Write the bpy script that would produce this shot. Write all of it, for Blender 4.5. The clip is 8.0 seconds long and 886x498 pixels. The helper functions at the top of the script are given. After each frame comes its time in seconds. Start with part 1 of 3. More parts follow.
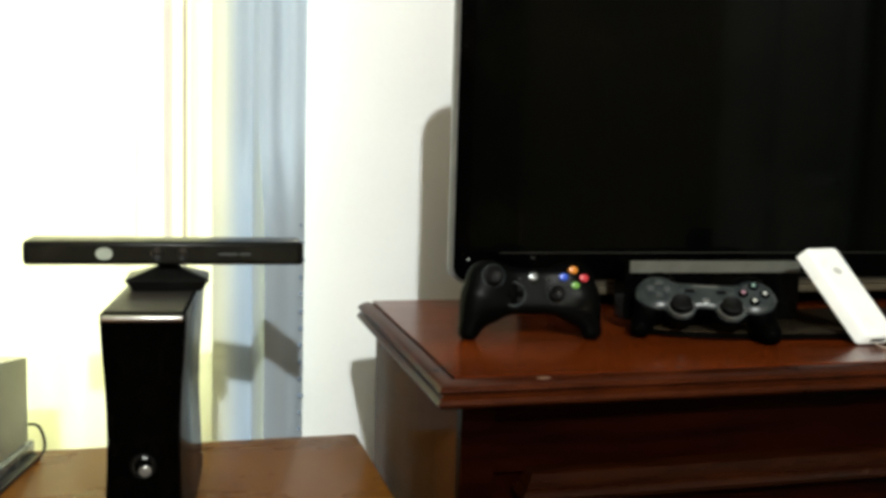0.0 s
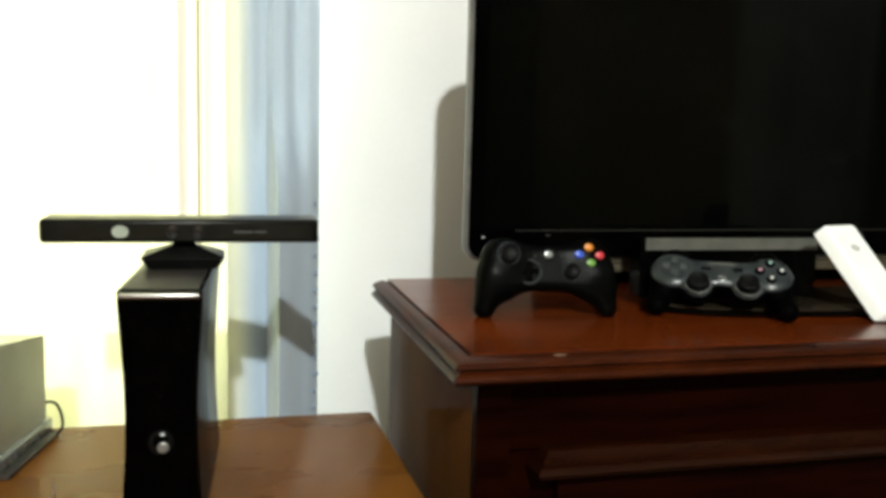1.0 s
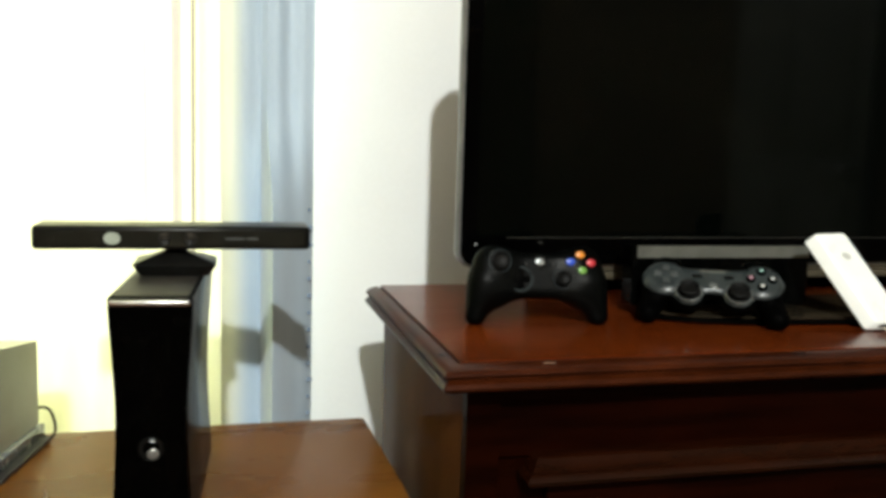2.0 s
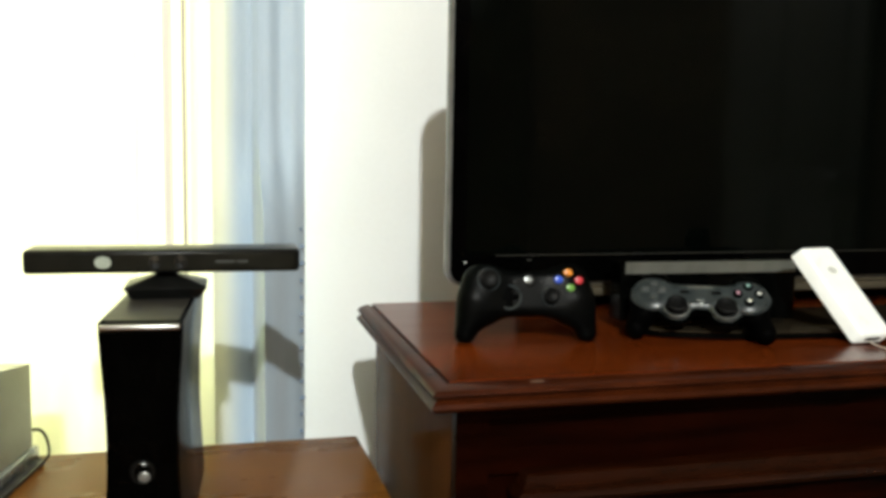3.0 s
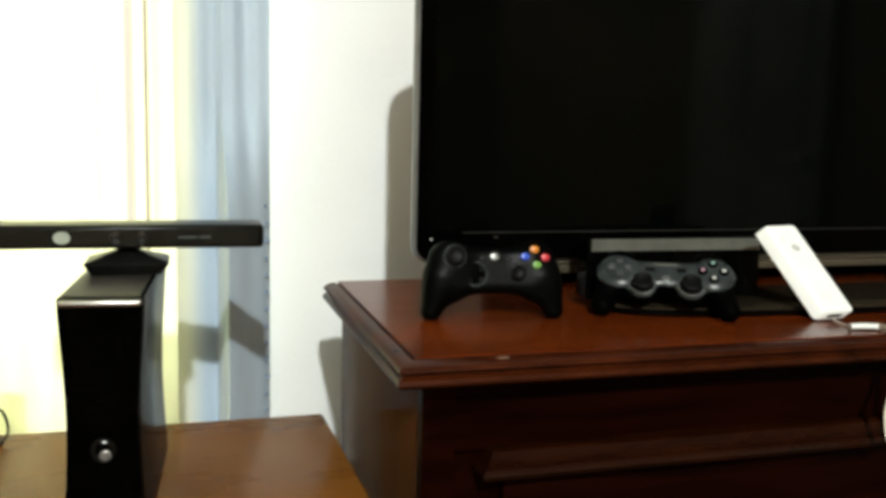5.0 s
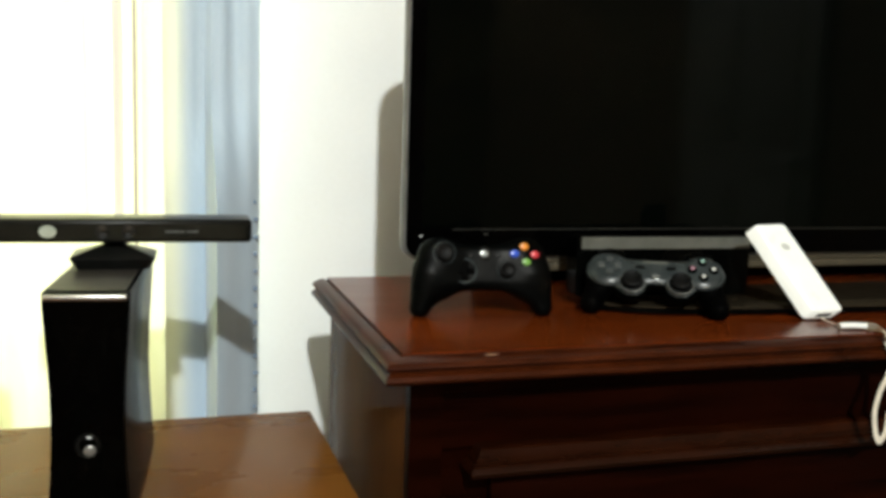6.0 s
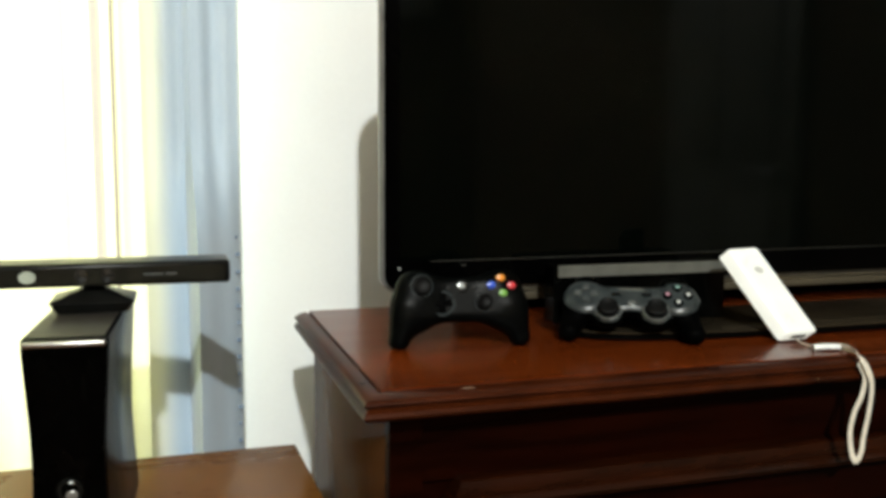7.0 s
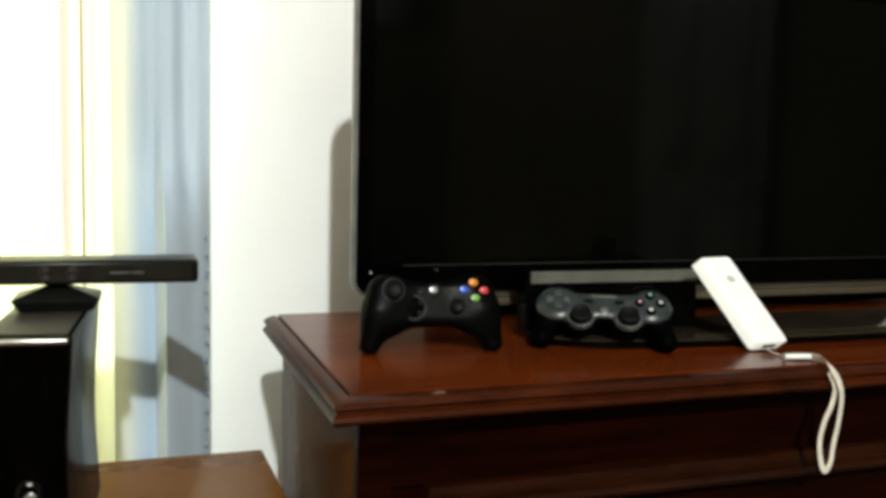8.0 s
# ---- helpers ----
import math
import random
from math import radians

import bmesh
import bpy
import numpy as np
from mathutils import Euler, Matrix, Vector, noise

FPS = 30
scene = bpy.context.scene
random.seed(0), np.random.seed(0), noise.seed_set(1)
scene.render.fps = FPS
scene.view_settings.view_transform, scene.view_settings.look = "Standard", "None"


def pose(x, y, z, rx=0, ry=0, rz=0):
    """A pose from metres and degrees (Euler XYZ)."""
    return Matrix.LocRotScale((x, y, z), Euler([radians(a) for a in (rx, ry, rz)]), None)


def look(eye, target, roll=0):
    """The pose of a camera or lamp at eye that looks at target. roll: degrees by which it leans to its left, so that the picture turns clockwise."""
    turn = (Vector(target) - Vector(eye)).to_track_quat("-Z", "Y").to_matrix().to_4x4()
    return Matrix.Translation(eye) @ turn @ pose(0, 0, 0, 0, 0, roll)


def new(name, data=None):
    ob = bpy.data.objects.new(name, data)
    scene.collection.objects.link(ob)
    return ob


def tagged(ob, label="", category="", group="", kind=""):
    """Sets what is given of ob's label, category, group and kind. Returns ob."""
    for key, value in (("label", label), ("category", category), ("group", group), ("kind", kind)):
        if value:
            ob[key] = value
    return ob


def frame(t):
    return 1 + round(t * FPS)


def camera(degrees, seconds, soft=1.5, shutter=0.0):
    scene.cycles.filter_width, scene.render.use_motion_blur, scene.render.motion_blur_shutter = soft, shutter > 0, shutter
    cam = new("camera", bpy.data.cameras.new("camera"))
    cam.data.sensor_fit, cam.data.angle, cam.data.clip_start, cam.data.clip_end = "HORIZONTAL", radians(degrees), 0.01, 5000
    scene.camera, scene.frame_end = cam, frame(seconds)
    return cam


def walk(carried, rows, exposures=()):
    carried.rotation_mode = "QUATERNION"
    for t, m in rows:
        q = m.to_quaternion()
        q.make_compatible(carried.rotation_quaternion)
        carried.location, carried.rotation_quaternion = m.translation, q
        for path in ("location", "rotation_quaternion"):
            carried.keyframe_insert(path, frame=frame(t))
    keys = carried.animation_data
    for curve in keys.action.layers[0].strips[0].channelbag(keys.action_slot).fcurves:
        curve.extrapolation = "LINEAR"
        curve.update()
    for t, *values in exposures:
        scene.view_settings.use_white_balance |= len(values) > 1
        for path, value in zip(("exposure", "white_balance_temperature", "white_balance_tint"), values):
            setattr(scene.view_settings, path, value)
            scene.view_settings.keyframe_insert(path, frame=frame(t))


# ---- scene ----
cam = camera(50.0, 8.0, soft=3.7)
PATH = [
    (0, (0.157, -0.093, 1.086), (0.693, 1.822, 0.874), 1.7),
    (0.5, (0.154, -0.089, 1.082), (0.661, 1.829, 0.834), 1.6),
    (1, (0.154, -0.09, 1.082), (0.666, 1.827, 0.829), 1.5),
    (1.5, (0.155, -0.093, 1.084), (0.662, 1.826, 0.84), 1.5),
    (1.7, (0.159, -0.091, 1.084), (0.681, 1.823, 0.831), 2.0),
    (2.8, (0.167, -0.115, 1.099), (0.63, 1.819, 0.889), 0.2),
    (3, (0.171, -0.106, 1.098), (0.686, 1.814, 0.875), 1.0),
    (3.5, (0.176, -0.107, 1.098), (0.704, 1.81, 0.89), 0.7),
    (4, (0.174, -0.106, 1.099), (0.717, 1.805, 0.873), 0.7),
    (4.5, (0.177, -0.105, 1.095), (0.727, 1.8, 0.832), 0.9),
    (4.7, (0.176, -0.103, 1.094), (0.745, 1.8, 0.83), 1.0),
    (5.8, (0.173, -0.0975, 1.089), (0.764, 1.793, 0.828), 1.7),
    (6, (0.178, -0.097, 1.089), (0.775, 1.793, 0.826), 1.8),
    (6.5, (0.185, -0.11, 1.107), (0.777, 1.787, 0.884), 0.6),
    (7, (0.192, -0.114, 1.109), (0.804, 1.777, 0.883), 0.3),
    (7.5, (0.199, -0.107, 1.102), (0.871, 1.765, 0.899), 1.1),
    (8, (0.193, -0.104, 1.1), (0.864, 1.77, 0.897), 1.4),
]
walk(cam, [(t, look(eye, target, roll)) for t, eye, target, roll in PATH])

# world, lamp, exposure
scene.view_settings.exposure = -0.07
world = bpy.data.worlds.new("room_dark")
world.use_nodes = True
world.node_tree.nodes["Background"].inputs[0].default_value = (0.02, 0.02, 0.022, 1)
world.node_tree.nodes["Background"].inputs[1].default_value = 0.3
scene.world = world
bulb = bpy.data.lights.new("ceiling_bulb", "POINT")
bulb.energy, bulb.shadow_soft_size, bulb.color = 1130, 0.06, (0.945, 1.0, 0.975)
new("ceiling_bulb", bulb).location = (-0.26, -3.5, 3.50)
sky_glow = bpy.data.lights.new("window_daylight", "AREA")
sky_glow.shape, sky_glow.size, sky_glow.size_y = "RECTANGLE", 1.47, 1.58
sky_glow.energy, sky_glow.color = 68, (0.97, 1.0, 0.86)
new("window_daylight", sky_glow).matrix_world = look((-0.500, 1.55, 1.40), (-0.500, 0, 1.40))


# ---- materials ----
def surface(name, low, high, rough=0.5, metal=0.0, scale=20.0, stretch=(1, 1, 1), bump=0.1, fine=300.0, coat=0.0, spec=0.5, rough_var=0.08, sheen=0.0):
    """A node material that wanders between two colours at two scales, with fine relief."""
    m = bpy.data.materials.new(name)
    m.use_nodes = True
    nt = m.node_tree
    bsdf = nt.nodes["Principled BSDF"]
    link = nt.links.new
    co = nt.nodes.new("ShaderNodeTexCoord")
    mp = nt.nodes.new("ShaderNodeMapping")
    mp.inputs["Scale"].default_value = stretch
    link(co.outputs["Object"], mp.inputs["Vector"])
    big = nt.nodes.new("ShaderNodeTexNoise")
    big.inputs["Scale"].default_value, big.inputs["Detail"].default_value = scale, 6
    small = nt.nodes.new("ShaderNodeTexNoise")
    small.inputs["Scale"].default_value, small.inputs["Detail"].default_value = fine, 3
    link(mp.outputs[0], big.inputs["Vector"])
    link(mp.outputs[0], small.inputs["Vector"])
    add = nt.nodes.new("ShaderNodeMath")
    add.operation = "MULTIPLY_ADD"
    add.inputs[1].default_value = 0.3
    link(small.outputs["Fac"], add.inputs[0])
    link(big.outputs["Fac"], add.inputs[2])
    ramp = nt.nodes.new("ShaderNodeValToRGB")
    ramp.color_ramp.elements[0].position, ramp.color_ramp.elements[1].position = 0.45, 0.85
    ramp.color_ramp.elements[0].color, ramp.color_ramp.elements[1].color = (*low, 1), (*high, 1)
    link(add.outputs[0], ramp.inputs[0])
    link(ramp.outputs[0], bsdf.inputs["Base Color"])
    mr = nt.nodes.new("ShaderNodeMapRange")
    mr.inputs["To Min"].default_value, mr.inputs["To Max"].default_value = max(rough - rough_var, 0.02), rough + rough_var
    link(big.outputs["Fac"], mr.inputs["Value"])
    link(mr.outputs[0], bsdf.inputs["Roughness"])
    bsdf.inputs["Metallic"].default_value = metal
    bsdf.inputs["Specular IOR Level"].default_value = spec
    bsdf.inputs["Coat Weight"].default_value, bsdf.inputs["Coat Roughness"].default_value = coat, 0.06
    bsdf.inputs["Sheen Weight"].default_value = sheen
    if bump:
        bp = nt.nodes.new("ShaderNodeBump")
        bp.inputs["Strength"].default_value, bp.inputs["Distance"].default_value = bump, 0.001
        link(small.outputs["Fac"], bp.inputs["Height"])
        link(bp.outputs[0], bsdf.inputs["Normal"])
    return m


WALL = surface("wall_paint", (0.70, 0.715, 0.705), (0.76, 0.775, 0.765), 0.7, scale=3, fine=140, bump=0.15)
# For walls out of view: dark and warm to set bounce light and screen reflections.
ROOM = surface("unseen_wall_paint", (0.15, 0.106, 0.062), (0.185, 0.132, 0.08), 0.8, scale=2, fine=120, bump=0.15)
CEIL = surface("ceiling_paint", (0.32, 0.28, 0.22), (0.36, 0.32, 0.26), 0.8, scale=2, fine=120, bump=0.1)
FLOOR = surface("floor_tile", (0.10, 0.066, 0.040), (0.14, 0.094, 0.058), 0.4, scale=4, fine=60, bump=0.1)
MAHOG = surface("mahogany", (0.062, 0.0104, 0.0012), (0.132, 0.0228, 0.0028), 0.21, scale=6, stretch=(0.5, 5, 5), fine=60, bump=0.03, coat=0.0, spec=0.14, rough_var=0.06)
MAHOG_SIDE = surface("mahogany_side", (0.058, 0.0235, 0.0070), (0.082, 0.0340, 0.0105), 0.10, scale=5, stretch=(3, 3, 0.5), fine=60, bump=0.0, coat=0.0, spec=0.006, rough_var=0.02)
# Same wood as the top; the edge's dimmer light is in its base colour.
EDGEWOOD = surface("mahogany_edge_shaded", (0.014, 0.0028, 0.0006), (0.046, 0.0092, 0.0018), 0.30, scale=14, stretch=(1, 1, 4), fine=120, bump=0.06, coat=0.0, spec=0.09)
# Mahogany copy with the shade below the cabinet top put into its colour.
SHADEDWOOD = surface("shaded_mahogany", (0.0018, 0.00028, 0.0001), (0.0078, 0.0011, 0.00022), 0.30, scale=10, stretch=(0.5, 5, 5), fine=60, bump=0.03, coat=0.0, spec=0.02)
DESK = surface("desk_wood", (0.132, 0.0485, 0.0078), (0.176, 0.067, 0.0118), 0.28, scale=5, stretch=(0.8, 2, 2), fine=70, bump=0.04, coat=0.0, spec=0.035)
CREAM = surface("cream_curtain", (0.875, 0.875, 0.83), (0.92, 0.92, 0.88), 0.9, scale=14, stretch=(1, 1, 0.15), fine=700, bump=0.25, sheen=0.2)
BLUE = surface("blue_curtain", (0.385, 0.50, 0.61), (0.495, 0.60, 0.69), 0.85, scale=16, stretch=(1, 1, 0.12), fine=700, bump=0.3, sheen=0.2)


def let_through(material, colour, share):
    """Makes a cloth pass some of the light behind it."""
    nt = material.node_tree
    thin = nt.nodes.new("ShaderNodeBsdfTranslucent")
    thin.inputs["Color"].default_value = (*colour, 1)
    both = nt.nodes.new("ShaderNodeMixShader")
    both.inputs[0].default_value = share
    nt.links.new(nt.nodes["Principled BSDF"].outputs[0], both.inputs[1])
    nt.links.new(thin.outputs[0], both.inputs[2])
    nt.links.new(both.outputs[0], nt.nodes["Material Output"].inputs[0])


let_through(CREAM, (0.91, 0.92, 0.66), 0.4)
let_through(BLUE, (0.90, 0.91, 0.68), 0.03)


def edge_fade(material, x0, x1, colour, share):
    """From x0 to x1 the cloth turns from a paler, more translucent mix into its own."""
    nt = material.node_tree
    link = nt.links.new
    co = nt.nodes.new("ShaderNodeTexCoord")
    axes = nt.nodes.new("ShaderNodeSeparateXYZ")
    link(co.outputs["Object"], axes.inputs[0])
    fade = nt.nodes.new("ShaderNodeMapRange")
    fade.interpolation_type = "SMOOTHSTEP"
    fade.inputs["From Min"].default_value, fade.inputs["From Max"].default_value = x0, x1
    link(axes.outputs[0], fade.inputs["Value"])
    bsdf = nt.nodes["Principled BSDF"]
    own = bsdf.inputs["Base Color"].links[0].from_socket
    mix = nt.nodes.new("ShaderNodeMix")
    mix.data_type = "RGBA"
    mix.inputs[6].default_value = (*colour, 1)
    link(fade.outputs[0], mix.inputs[0])
    link(own, mix.inputs[7])
    link(mix.outputs[2], bsdf.inputs["Base Color"])
    thin = nt.nodes.new("ShaderNodeMapRange")
    both = nt.nodes["Material Output"].inputs[0].links[0].from_node
    thin.inputs["To Min"].default_value, thin.inputs["To Max"].default_value = share, both.inputs[0].default_value
    link(fade.outputs[0], thin.inputs["Value"])
    link(thin.outputs[0], both.inputs[0])


edge_fade(BLUE, 0.206, 0.250, (0.88, 0.88, 0.84), 0.38)
STITCH = surface("blue_thread", (0.14, 0.20, 0.28), (0.20, 0.26, 0.34), 0.9, scale=60, fine=900)
PIANO = surface("gloss_black_plastic", (0.0004, 0.0005, 0.0004), (0.0010, 0.0011, 0.0010), 0.13, scale=30, fine=400, bump=0.01, rough_var=0.04, spec=0.035)
FRONT = surface("console_front_black", (0.0002, 0.0002, 0.0002), (0.0006, 0.0006, 0.0005), 0.20, scale=30, fine=400, bump=0.01, spec=0.015)
SATIN = surface("satin_black_plastic", (0.0022, 0.0024, 0.0022), (0.0045, 0.0047, 0.0044), 0.34, scale=40, fine=700, bump=0.06, spec=0.14)
MATTE = surface("matte_black_plastic", (0.005, 0.005, 0.0055), (0.009, 0.009, 0.010), 0.42, scale=40, fine=900, bump=0.12, spec=0.2)
RUBBER = surface("black_rubber", (0.0012, 0.0013, 0.0013), (0.003, 0.003, 0.003), 0.5, scale=60, fine=900, bump=0.2, spec=0.10)
SCREEN = surface("tv_screen", (0.0003, 0.0006, 0.0004), (0.0006, 0.0010, 0.0007), 0.07, scale=3, fine=500, bump=0.0, spec=0.06, rough_var=0.02)
BEZEL = surface("tv_bezel", (0.0003, 0.0003, 0.0003), (0.0006, 0.0006, 0.0006), 0.10, scale=20, fine=400, bump=0.0, spec=0.02, rough_var=0.03)
SILVER = surface("silver_paint", (0.085, 0.088, 0.078), (0.115, 0.118, 0.105), 0.4, metal=0.3, scale=40, fine=700, bump=0.03, spec=0.2)
CHROME = surface("chrome", (0.34, 0.34, 0.33), (0.46, 0.46, 0.45), 0.32, metal=1.0, scale=40, fine=500, bump=0.03)
WHITE = surface("white_gloss_plastic", (0.75, 0.78, 0.76), (0.81, 0.84, 0.82), 0.3, scale=30, fine=500, bump=0.02)
PALE = surface("pale_grey_gloss", (0.33, 0.34, 0.25), (0.41, 0.42, 0.32), 0.22, scale=9, fine=300, bump=0.02, coat=0.0, spec=0.3, rough_var=0.05)
TAPE = surface("strap_fabric", (0.55, 0.51, 0.42), (0.68, 0.64, 0.55), 0.85, scale=80, fine=1500, bump=0.5, sheen=0.1)
GREY = surface("grey_mark", (0.36, 0.38, 0.36), (0.46, 0.48, 0.46), 0.4, scale=80, fine=900)
DOT = surface("sensor_sticker", (0.24, 0.28, 0.23), (0.34, 0.38, 0.32), 0.4, scale=60, fine=900)
GROOVE = surface("dark_groove", (0.012, 0.012, 0.010), (0.02, 0.02, 0.017), 0.4, scale=40, fine=700)
HEM = surface("beige_hem", (0.76, 0.73, 0.66), (0.82, 0.79, 0.72), 0.9, scale=20, stretch=(1, 1, 0.1), fine=700, bump=0.3)
SEAM = surface("seam_shade", (0.42, 0.38, 0.33), (0.52, 0.48, 0.42), 0.9, scale=20, stretch=(1, 1, 0.1), fine=700, bump=0.3)
LIP = surface("bronze_lip", (0.040, 0.033, 0.021), (0.066, 0.056, 0.038), 0.35, scale=9, stretch=(0.3, 3, 3), fine=300, bump=0.04, spec=0.2)
FOOTGLASS = surface("smoked_glass", (0.019, 0.0145, 0.0088), (0.034, 0.0260, 0.0165), 0.16, scale=7, fine=300, bump=0.01, spec=0.06)
DOOR = surface("door_paint", (0.36, 0.37, 0.31), (0.42, 0.43, 0.37), 0.5, scale=4, fine=160, bump=0.1)
PADBLACK = surface("pad_black", (0.0004, 0.0006, 0.0006), (0.0009, 0.0012, 0.0012), 0.36, scale=50, fine=900, bump=0.08, spec=0.05)
TOPGREY = surface("console_top_grey", (0.022, 0.020, 0.017), (0.036, 0.033, 0.029), 0.42, scale=40, fine=700, bump=0.05, spec=0.25)
SPOT = surface("pale_wear", (0.2, 0.11, 0.07), (0.3, 0.2, 0.14), 0.5, scale=80, fine=900)
LENS = surface("lens_glass", (0.006, 0.0065, 0.006), (0.012, 0.0125, 0.012), 0.12, scale=60, fine=900, bump=0.0)
RED = surface("button_red", (0.42, 0.02, 0.03), (0.5, 0.035, 0.045), 0.3, scale=60, fine=900, bump=0.0, spec=0.35)
GREEN = surface("button_green", (0.09, 0.24, 0.03), (0.13, 0.3, 0.05), 0.3, scale=60, fine=900, bump=0.0, spec=0.35)
BLUEB = surface("button_blue", (0.015, 0.06, 0.42), (0.03, 0.09, 0.55), 0.3, scale=60, fine=900, bump=0.0, spec=0.35)
AMBER = surface("button_amber", (0.5, 0.17, 0.012), (0.6, 0.22, 0.025), 0.3, scale=60, fine=900, bump=0.0, spec=0.35)
PINK = surface("mark_pink", (0.3, 0.16, 0.2), (0.36, 0.2, 0.25), 0.3, scale=60, fine=900, bump=0.0)
TEAL = surface("mark_teal", (0.14, 0.24, 0.22), (0.18, 0.3, 0.27), 0.3, scale=60, fine=900, bump=0.0)

SIDEBLACK = surface("console_side_black", (0.0012, 0.0012, 0.0010), (0.0030, 0.0028, 0.0024), 0.20, scale=20, fine=400, bump=0.01, spec=0.012)
GRIP = surface("grip_black", (0.0003, 0.0003, 0.0003), (0.0006, 0.0006, 0.0006), 0.55, scale=50, fine=900, bump=0.1, spec=0.01)
BARGLASS = surface("sensor_window", (0.006, 0.0062, 0.0048), (0.010, 0.0102, 0.008), 0.18, scale=40, fine=600, bump=0.02, spec=0.2)
BRIGHT = surface("bright_mark", (0.10, 0.10, 0.095), (0.16, 0.16, 0.15), 0.3, metal=0.3, scale=60, fine=700)
KEYGREY = surface("key_grey", (0.035, 0.040, 0.040), (0.06, 0.066, 0.066), 0.35, scale=60, fine=900, bump=0.02, spec=0.3)
PALE_BLACK = surface("gloss_charcoal", (0.014, 0.019, 0.020), (0.030, 0.037, 0.039), 0.30, scale=70, fine=600, bump=0.05, coat=0.0, spec=0.3)
SILVER_DARK = surface("dark_silver_rim", (0.14, 0.155, 0.155), (0.2, 0.215, 0.215), 0.25, metal=0.5, scale=60, fine=800, bump=0.02)
RIM = surface("tv_rim", (0.13, 0.13, 0.125), (0.19, 0.19, 0.18), 0.3, metal=0.4, scale=40, fine=700, bump=0.02)
# Mahogany again, darkened in colour for the shade low on the front.
LEDGEWOOD = surface("ledge_wood_shaded", (0.0055, 0.0012, 0.0003), (0.016, 0.0034, 0.0008), 0.24, scale=14, stretch=(0.6, 3, 3), fine=90, bump=0.03, spec=0.12)


# ---- mesh helpers ----
def finish(name, bm, material, smooth=True):
    bmesh.ops.recalc_face_normals(bm, faces=bm.faces)
    me = bpy.data.meshes.new(name)
    bm.to_mesh(me)
    bm.free()
    me.materials.append(material)
    if smooth:
        me.shade_smooth()
        me.set_sharp_from_angle(angle=radians(38))
    return me


def part(name, bm, material, parent, label="", smooth=True):
    ob = new(name, finish(name, bm, material, smooth))
    ob.parent = parent
    return tagged(ob, label) if label else ob


def solid(name, bm, material, label, category, kind="", smooth=True):
    return tagged(new(name, finish(name, bm, material, smooth)), label, category, kind=kind)


def thing(name, m, label, category, group=""):
    ob = new(name)
    ob.empty_display_size = 0.03
    ob.matrix_world = m
    return tagged(ob, label, category, group)


def box(lo, hi, bevel=0.0, segments=2, bm=None):
    bm = bm or bmesh.new()
    made = bmesh.ops.create_cube(bm, size=1.0)["verts"]
    for v in made:
        v.co = Vector([(a + b) / 2 + c * (b - a) for a, b, c in zip(lo, hi, v.co)])
    if bevel:
        edges = list({e for v in made for e in v.link_edges})
        bmesh.ops.bevel(bm, geom=edges, offset=bevel, segments=segments, profile=0.5, affect="EDGES")
    return bm


def loft(rings, bm=None, close=True, caps=True):
    """Skins a row of rings of equal length."""
    bm = bm or bmesh.new()
    rows = [[bm.verts.new(p) for p in ring] for ring in rings]
    n = len(rows[0])
    for a, b in zip(rows, rows[1:]):
        for i in range(n if close else n - 1):
            bm.faces.new((a[i], a[(i + 1) % n], b[(i + 1) % n], b[i]))
    if caps:
        bm.faces.new(rows[0][::-1])
        bm.faces.new(rows[-1])
    return bm


def round_rect(w, h, r, n=5, cx=0.0, cy=0.0):
    """Points of a rounded rectangle of half sizes w and h."""
    out = []
    for sx, sy, start in ((1, 1, 0), (-1, 1, 90), (-1, -1, 180), (1, -1, 270)):
        for i in range(n + 1):
            a = radians(start + 90 * i / n)
            out.append((cx + sx * (w - r) + r * math.cos(a), cy + sy * (h - r) + r * math.sin(a)))
    return out


def slab(w, h, depth, r, edge=0.001, plane="xz", at=(0, 0, 0), bm=None):
    """A rounded plate of half sizes w, h; it grows along +third axis by depth, its rims softened."""
    rings = []
    for d, s in ((0, edge), (edge, 0), (depth - edge, 0), (depth, edge)):
        pts = round_rect(w - s, h - s, max(r - s, 0.0002))
        if plane == "xz":
            rings.append([(at[0] + x, at[1] + d, at[2] + z) for x, z in pts])
        else:
            rings.append([(at[0] + x, at[1] + y, at[2] + d) for x, y in pts])
    return loft(rings, bm)


def lathe(profile, axis=(0, 0, 1), at=(0, 0, 0), n=24, squash=1.0, bm=None):
    """Turns (radius, height) pairs round an axis."""
    turn = Vector((0, 0, 1)).rotation_difference(Vector(axis)).to_matrix()
    rings = [[Vector(at) + turn @ Vector((max(r, 1e-5) * math.cos(2 * math.pi * i / n), squash * max(r, 1e-5) * math.sin(2 * math.pi * i / n), h)) for i in range(n)] for r, h in profile]
    return loft(rings, bm)


def glide(points, steps=10):
    """A smooth line through points."""
    p = [Vector(q) for q in points]
    p = [2 * p[0] - p[1], *p, 2 * p[-1] - p[-2]]
    out = []
    for a, b, c, d in zip(p, p[1:], p[2:], p[3:]):
        for i in range(steps):
            t = i / steps
            out.append(0.5 * (2 * b + (c - a) * t + (2 * a - 5 * b + 4 * c - d) * t * t + (3 * b - 3 * c + d - a) * t ** 3))
    return [*out, p[-2]]


def sweep(points, wide, thick, flat=(0, -1, 0), n=8, bm=None):
    """A ribbon or cord along points; flat: where its broad face looks."""
    rings = []
    for i, p in enumerate(points):
        along = (points[min(i + 1, len(points) - 1)] - points[max(i - 1, 0)]).normalized()
        side = along.cross(Vector(flat)).normalized()
        up = side.cross(along)
        rings.append([p + side * wide * math.cos(2 * math.pi * k / n) + up * thick * math.sin(2 * math.pi * k / n) for k in range(n)])
    return loft(rings, bm)


